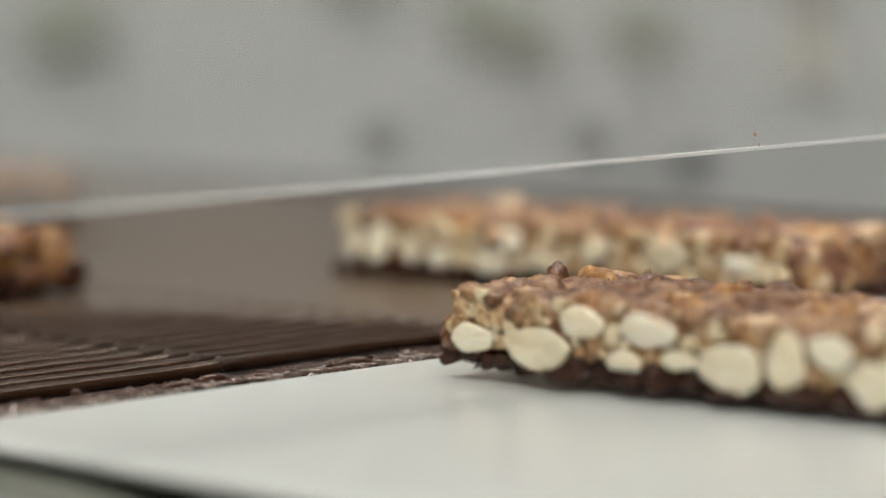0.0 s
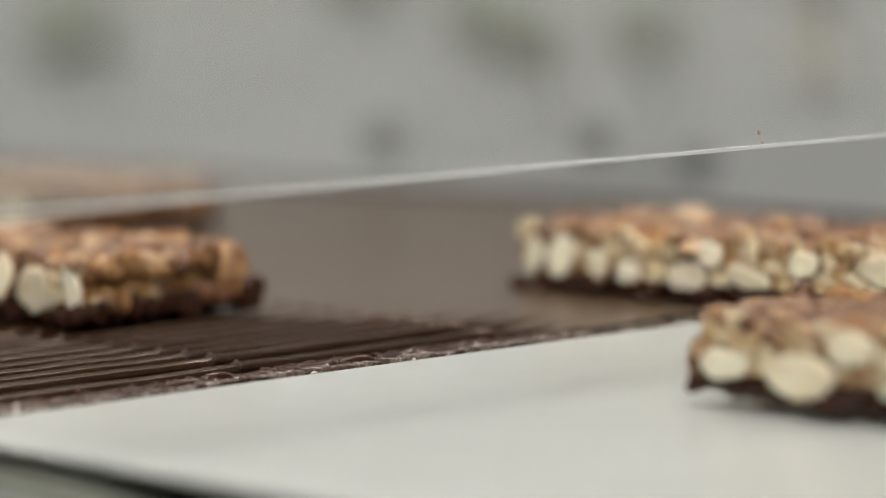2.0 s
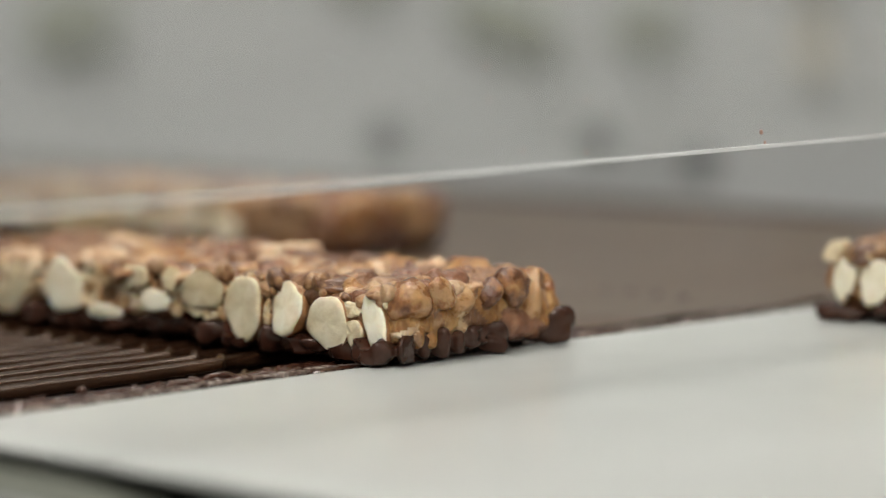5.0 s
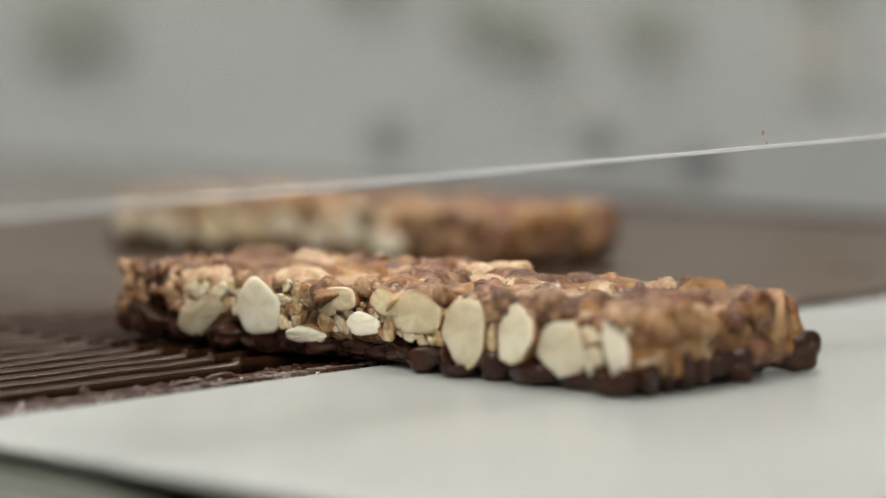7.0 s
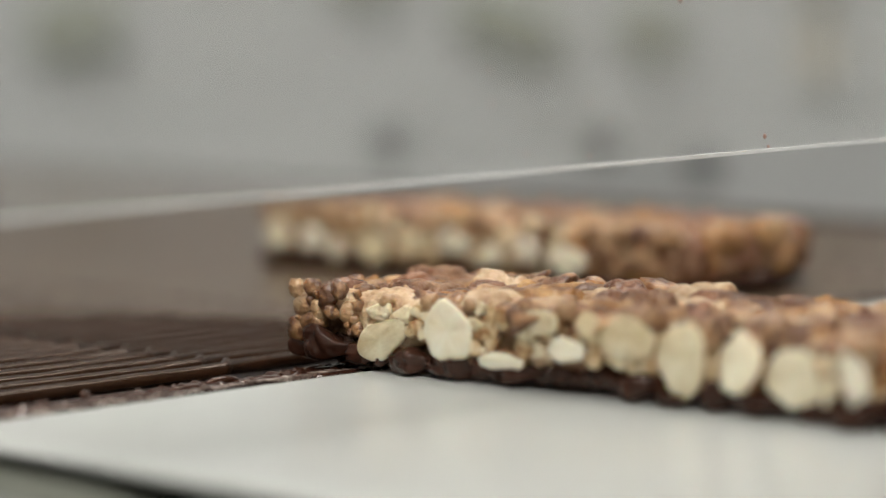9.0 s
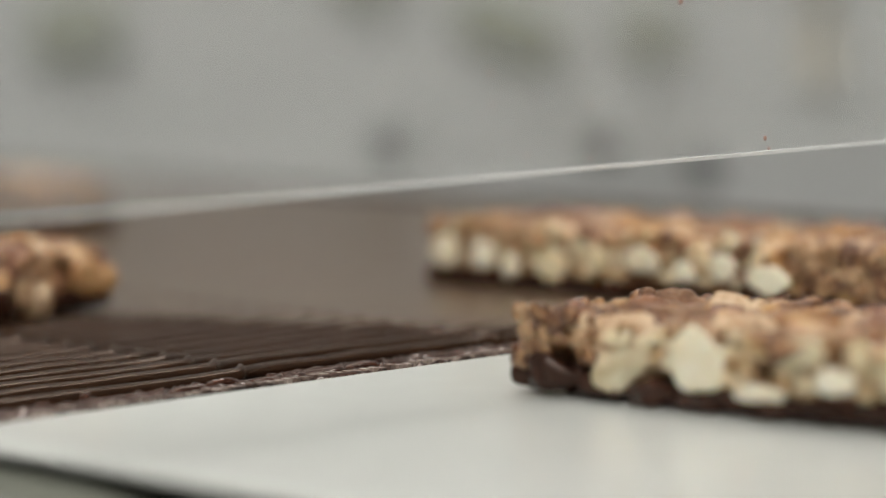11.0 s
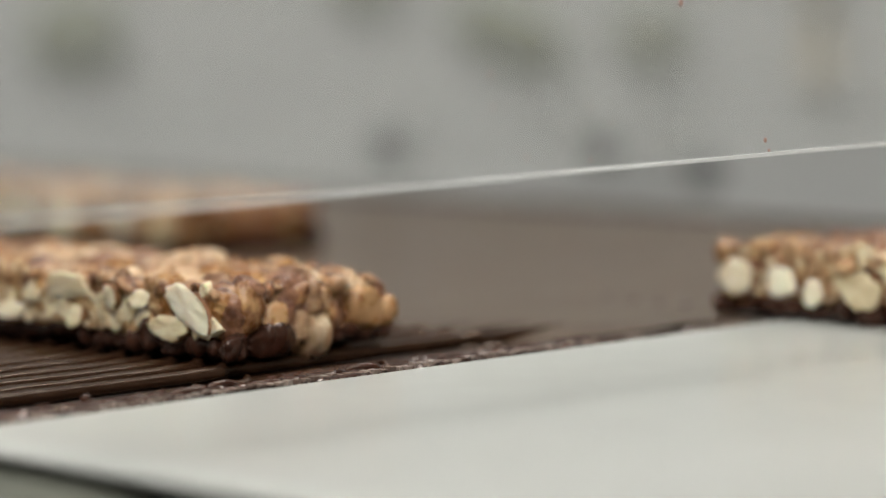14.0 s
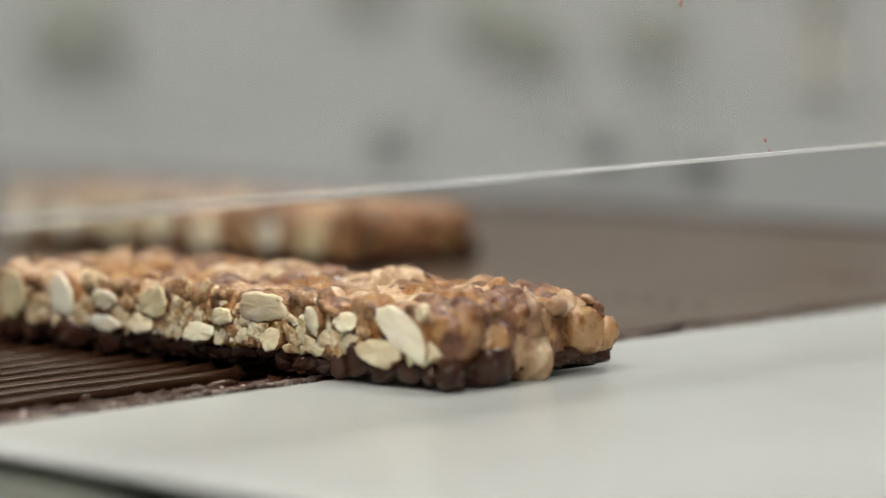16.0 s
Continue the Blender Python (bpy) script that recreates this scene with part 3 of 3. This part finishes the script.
def nut_bar(seed, faces, label, L=0.110, W=0.038, brown=106, sweet=0.2, dip=1.0, grain=0.0024, torn=0, holes=(), cut=1.0, low=5.0, close=0.62, oval=True, pale=0.0):
    """A cut bar. faces: the large cut almonds on its knife face (mm along, mm up, mm wide, mm high, tilt);
    brown: mm along where the knife face turns to caramel; sweet: how much toffee fills the gaps;
    torn: mm of caramel at the start; holes: open hollows (as faces); cut: size of the almonds; low: mm up where the
    crumbs begin; close: how near they lie; oval: smooth almonds or broken ones; pale: more light nuts on top."""
    rng = np.random.default_rng(seed)
    top = tagged(new("nut_bar"), label, "nut bar", "nut bars on the belts")
    H = HIGH
    # the caramel mass: lumps of several nuts grown together, each in its own tone
    p, f, nrm = round_box((-L / 2 + 0.0012, 0.0009, 0.0024), (L / 2 - 0.0010, W - 0.0010, H - 0.0012), 0.0030, 0.00046)
    front = np.clip(-nrm[:, 1], 0, 1)
    big, deep, which = lumps(p, 300, 0.0015, rng)
    small, fine, _ = lumps(p, 1500, 0.0008, rng)
    wave = np.array([noise.noise(Vector(q) * 75 + Vector((seed * 4.1, 0, 0))) for q in p])
    end = np.clip((np.abs(p[:, 0]) - L / 2 + 0.010) / 0.008, 0, 1)
    out = 0.0011 * (big - 0.75) + 0.0010 * deep + 0.0005 * small + 0.0004 * fine + (0.0009 + 0.0018 * end) * wave
    out = out * (1 - 0.65 * front) - 0.0004 * front
    p = p + nrm * out[:, None]
    for a, c, w, h, _ in holes:
        d = ((p[:, 0] + L / 2) * 1000 - a) ** 2 / (w * 0.6) ** 2 + (p[:, 2] * 1000 - c) ** 2 / (h * 0.6) ** 2
        p[:, 1] += np.where(p[:, 1] < 0.006, 0.005 * np.exp(-d), 0)
    me = mesh_of("caramel_mass", p, f)
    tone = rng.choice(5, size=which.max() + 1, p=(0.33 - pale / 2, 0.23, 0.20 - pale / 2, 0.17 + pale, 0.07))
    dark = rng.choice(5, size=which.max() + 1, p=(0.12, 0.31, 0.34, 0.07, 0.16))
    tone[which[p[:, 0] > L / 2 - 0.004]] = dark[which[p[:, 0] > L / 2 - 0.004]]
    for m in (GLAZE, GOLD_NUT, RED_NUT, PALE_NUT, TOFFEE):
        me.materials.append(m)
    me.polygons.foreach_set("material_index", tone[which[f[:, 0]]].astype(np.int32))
    part_mesh("caramel_mass", me, None, top, "glossy caramel mass of roasted nuts", True)

    # the chocolate base: broad wet lobes that run up between the nuts
    tall = 0.0052 * dip
    p, f, nrm = round_box((-L / 2 + 0.0004, -0.0005, 0.0002), (L / 2 + 0.0004, W - 0.0004, tall), 0.0014, 0.0005)
    lobe, deep, cell = lumps(p * np.array((1, 1, 0.15)), 165, 0.0028, rng)
    drop, bit, _ = lumps(p, 700, 0.0009, rng)
    own = rng.uniform(-1, 1, size=cell.max() + 1)[cell]
    rise = np.array([noise.noise(Vector((q[0] * 150, q[1] * 150, seed * 3.7))) for q in p])
    high = np.clip(p[:, 2] / tall, 0, 1)
    core = np.clip(p[:, :2], (-L / 2 + 0.007, 0.007), (L / 2 - 0.007, W - 0.007))
    away = p[:, :2] - core
    reach = np.linalg.norm(away, axis=1)
    rim = np.clip(reach / 0.006, 0, 1)
    away = away / np.maximum(reach, 1e-6)[:, None]
    bulge = 0.0034 * (lobe - 0.72) + 0.0009 * deep + 0.0006 * (drop - 0.7) + 0.0003 * bit - 0.0005 * (1 - high) ** 2 - 0.0004 * high ** 2
    p[:, :2] += away * (rim * bulge)[:, None]
    p[:, 2] += high * (0.0015 * rise + 0.0013 * own * lobe + 0.0016 * (lobe - 0.8))
    p[:, 2] += (1 - high) * rim ** 2 * (0.0019 * np.clip(0.75 - lobe, 0, 1) + 0.0006 * np.clip(rise * 3 - 0.4, 0, 1))
    for sx, sz, w, h, _ in faces:
        u = ((p[:, 0] + L / 2) * 1000 - sx) / (w / 2)
        lip = (sz - h / 2 * np.sqrt(np.clip(1 - u * u, 0, 1)) + 0.5 + 0.35 * rise) / 1000
        p[:, 2] = np.where((np.abs(u) < 1) & (p[:, 1] < 0.006), np.minimum(p[:, 2], np.maximum(lip, 0.0021)), p[:, 2])
    p[:, 2] = np.maximum(p[:, 2], 0.0001)
    part_mesh("chocolate_base", mesh_of("chocolate_base", p, f), CHOC, top, "glossy dark chocolate base", True)

    # cut almonds on the two knife faces
    for k, (sx, sz, w, h, tilt) in enumerate(faces):
        ob = part_mesh("almond", ALMONDS[(seed + k) % 8 if oval else 8 + (seed + k) % 10], None, top, "", True)
        ob.matrix_basis = pose(-L / 2 + sx / 1000, -0.0001 + 0.0004 * rng.random(), min(max(sz, 1.7 + cut * h / 2), 10.2) / 1000, 4 * rng.normal(), tilt, 3 * rng.normal()) @ Matrix.Diagonal((cut * w / 1030, 0.007, cut * h / 1030, 1))
    def clear_of(x, z, r):
        mx, mz = (x + L / 2) * 1000, z * 1000
        return all(((mx - a) / (w * 0.5 + r * 380)) ** 2 + ((mz - c) / (h * 0.5 + r * 380)) ** 2 > 1 for a, c, w, h, _ in [*faces, *holes])

    def hollow(x, z):
        return noise.noise(Vector((x * 230, z * 330, seed * 5.3))) > 0.62 - 0.55 * sweet

    def packed(tries, lo, hi, u0, u1, v0, v1, close, ok=None):
        """Places and sizes of pieces that lie side by side, large ones first."""
        out, taken = [], []
        for k in range(tries):
            r = lo + (hi - lo) * (1 - k / tries) ** 2.5 * rng.uniform(0.6, 1.0)
            u, v = rng.uniform(u0, u1), rng.uniform(v0, v1)
            if (ok is None or ok(u, v, r)) and all((u - a) ** 2 + (v - c) ** 2 > (close * (r + q)) ** 2 for a, c, q in taken):
                taken.append((u, v, r))
                out.append((u, v, r))
        return out

    # the knife face: a mosaic of cut pieces
    crumbs, crust, lying, chunks = [], [], [], []
    for x, z, r in packed(6500, 0.0006, grain, -L / 2 + 0.0025, L / 2 - 0.003, low / 1000, H - 0.0010, close, clear_of):
        if not hollow(x, z):
            one = ((x, 0.0006 + 0.12 * r, z), (r * rng.uniform(0.95, 1.35), r, r * rng.uniform(0.85, 1.1)))
            if (x + L / 2) * 1000 > brown + 4 * rng.normal() or (x + L / 2) * 1000 < torn or (z > H - 0.0036 and rng.random() < 0.65):
                if rng.random() < 0.5:
                    crust.append(((x, 0.0006 + 0.6 * r, z), one[1]))
            else:
                crumbs.append(one)
    tagged(part_mesh("crumb", pebbles("crumb", crumbs, SMALL, rng, 0.0006, low / 1000 - 0.0008), CRUMB, top, "pale chopped nut crumbs on the cut face", True), kind="stuff")
    # the top: flat-lying pieces in glaze
    for x, y, r in packed(420, 0.0011, 0.0044, -L / 2 + 0.002, L / 2 - 0.002, 0.0022, W - 0.0022, 0.9):
        hump = 0.0009 * noise.noise(Vector((x * 90, y * 90, seed)))
        place = (x, y, H - 0.0018 + hump + 0.0004 * rng.random() - 0.35 * r)
        radii = (r * rng.uniform(1.05, 1.5), r, r * rng.uniform(0.45, 0.75))
        if r > 0.0018 and len(chunks) < 45:
            chunks.append((place, radii, pose(0, 0, 0, 14 * rng.normal(), 14 * rng.normal(), 360 * rng.random())))
        else:
            lying.append((place, radii))
    # the ends: rounded whole pieces
    ends = []
    for side, big in ((1, 0.0042), (-1, 0.0034)):
        for y, z, r in packed(120, 0.0009, big, 0.0025, W - 0.0025, 0.0050, H - 0.0022, 0.85):
            place = (side * (L / 2 - 0.0016 - 0.45 * r + 0.0016 * rng.random()), y, min(z, H - 0.6 * r))
            if r > 0.0017:
                ends.append((place, (r * 0.85, r * rng.uniform(0.8, 1.1), r * rng.uniform(1.0, 1.45)), pose(0, 0, 0, 32 * rng.normal(), 0, 15 * rng.normal())))
    tagged(part_mesh("crust", pebbles("crust", lying + crust, FINE, rng, 0.0004, 0.003, len(lying)), CRUST, top, "caramel-coated chopped nuts", True), kind="stuff")
    for shapes, pieces in ((CHUNKS, chunks), (SMOOTH, ends)):
        for place, radii, turn in pieces:
            ob = part_mesh("nut_chunk", shapes[rng.integers(len(shapes))], None, top, "", True)
            ob.matrix_basis = Matrix.Translation(place) @ turn @ Matrix.Diagonal((*radii, 1))
    return top


FACE_A0 = [(20.5, 4.8, 13, 6.8, 0), (7.7, 5.3, 8, 4.9, 0), (41.1, 9, 12.5, 5.5, 0), (36.9, 4.5, 7.7, 3.5, 0), (55.6, 4.9, 12.8, 7.3, 0), (65, 7, 7.4, 9, 20), (79.2, 5, 10.3, 6.6, 0),
           (28.6, 9.2, 10, 4.8, 0), (72.4, 8.7, 8.6, 5.2, 0), (46.4, 5.4, 6.5, 3.1, 0), (96, 6, 9, 7, 5)]
FACE_A1 = [(36.3, 7.2, 9.4, 9.5, 10), (22, 5, 11, 5.6, -25), (71.6, 8.8, 10.7, 6.6, 0), (81.5, 5.9, 9.4, 10.2, 8), (91.8, 7.4, 9.0, 9.0, -22), (101, 5.8, 10, 8.3, -20), (111.2, 6.4, 4.4, 8.8, -14), (107.2, 4.6, 3.6, 4.6, 10),
           (59.9, 6.4, 6.6, 3.8, 0), (51.8, 8.4, 4.9, 3.4, 0), (47.2, 3.8, 9.2, 2.8, 0), (55.1, 10, 8.6, 3.6, 0), (64.6, 10, 6.4, 3.8, 20)]
FACE_A2 = [(103, 8.4, 13.5, 6.2, 28), (98.5, 5, 9.5, 4.6, 0), (91.5, 9, 5.3, 3.1, 0), (73.3, 10, 12.6, 5, 0), (47.9, 9, 8.1, 5.3, -20), (25, 8.6, 7.4, 7.8, 0), (36, 8.7, 6.3, 3.6, 0), (35.8, 4.9, 8.9, 3.2, 0),
           (12.4, 8.2, 7.8, 8.6, 0), (58.8, 5.2, 7.4, 3.5, 0), (44.6, 5.6, 6.9, 4, 0), (84.5, 8.8, 4.1, 5, 0), (75.2, 5.3, 4.8, 3.8, 0), (64.2, 8, 4.9, 3, 0)]
FACE_B0 = [(5, 7, 5.6, 9.2, 15), (11.5, 6.9, 7.4, 9.2, 15), (27.1, 4.9, 6.6, 4.8, 0), (45.1, 9, 9.1, 5.2, 0), (40.4, 4.9, 12, 6.4, 0), (53.7, 5.4, 11.6, 4.6, 15), (81.8, 8.2, 12.9, 6.6, 0), (98.1, 7.6, 8.7, 3.6, 0),
           (65.6, 8.4, 8.3, 6, 0), (33.2, 5.3, 6.4, 5.5, 0), (20, 6, 6, 7, 0)]
FACE_B1 = [(5.9, 6.9, 9.8, 7.6, 0), (15.6, 6.5, 8, 6.6, 0), (31.5, 6.2, 13, 7.4, 20), (53.8, 7.5, 11.8, 6.3, 0), (72.5, 7.4, 7.2, 6.2, 0), (82.2, 5.8, 12, 7, 0), (22.4, 5, 5.6, 6, 0), (43.4, 7.1, 6, 6.4, 0), (63.9, 6.1, 7.3, 5.2, 0)]
FACE_B2 = [(99, 6.5, 8, 7, 0), (86, 7.5, 10, 6, 10), (68, 6, 9, 7, 0), (54, 7.5, 8, 7, -10), (40, 6, 10, 6, 0), (24, 7, 9, 7, 0), (9, 6, 8, 7, 10)]

# bar, length, near left corner at the start, turn, its own speed, tip, lag along the belt (seconds, metres)
BARS = [
    (nut_bar(1, FACE_A0, "nut bar with halved almonds and a dark chocolate base", dip=1.05, sweet=0.32, cut=0.93), 0.110, 0.0160, -0.0025, 2.6, 0.0240, 0.6, ()),
    (nut_bar(2, FACE_A1, "nut bar with large cut almonds, caramel crust and chocolate base", L=0.1165, brown=112, torn=17, holes=((11, 5, 7, 5, 0), (48, 6.6, 4, 3.4, 0), (29, 4, 3, 5, 0), (66, 4.2, 5, 3, 0))), 0.1165, -0.2342, -0.0045, 1.3, 0.0249, 0,
     ((0, 0.0), (8.0, -0.0006), (8.5, -0.0076), (12.5, -0.0096), (16, -0.0112))),
    (nut_bar(3, FACE_A2, "nut bar of pale chopped nuts with a glossy chocolate base", sweet=0.06, grain=0.0021, L=0.1125, cut=0.94, low=4.2, close=0.54, dip=0.9, oval=False, pale=0.24, holes=((4, 6, 5, 6, 0), (99.5, 7.2, 2, 2, 0))), 0.1125, -0.4805, -0.0146, 2.0, 0.0246, 0, ()),
    (nut_bar(4, FACE_B0, "nut bar with whole almond pieces in the farther row", dip=0.7, sweet=0.34, cut=0.84, grain=0.0030, close=0.5, low=4.4, oval=False), 0.110, -0.1057, 0.0850, 3.0, 0.0238, 0, ()),
    (nut_bar(5, FACE_B1, "caramel-brown nut bar in the farther row", brown=80, sweet=0.3, dip=0.7, cut=0.80, grain=0.0030, close=0.5, low=4.4, oval=False), 0.110, -0.3503, 0.0875, 2.5, 0.0240, 0, ()),
    (nut_bar(6, FACE_B2, "dark caramel nut bar in the farther row", brown=60, sweet=0.4, dip=0.7, oval=False, pale=0.24), 0.110, -0.6058, 0.0860, 3.0, 0.0240, 0, ()),
]


def motions():
    for ob, length, x, y, turn, speed, tip, lag in BARS:
        rows = []
        for k in range(33):
            t = k * 0.5
            d = float(np.interp(t, [a for a, _ in lag], [c for _, c in lag])) if lag else 0.0
            m = pose(x + speed * t + d, y, 0, 0, 0, turn) @ pose(length, 0, 0, 0, tip, 0) @ pose(-length / 2, 0, 0)
            rows.append((t, m))
        walk(ob, rows)
    for ob, s, loop, straight in RODS:
        rows = []
        for k in range(81):
            t = k * 0.2
            x, z = rod_place(s - 0.0012 + SPEED * t, loop, straight)
            rows.append((t, Matrix.Translation((x, 0, z))))
        walk(ob, rows)


motions()
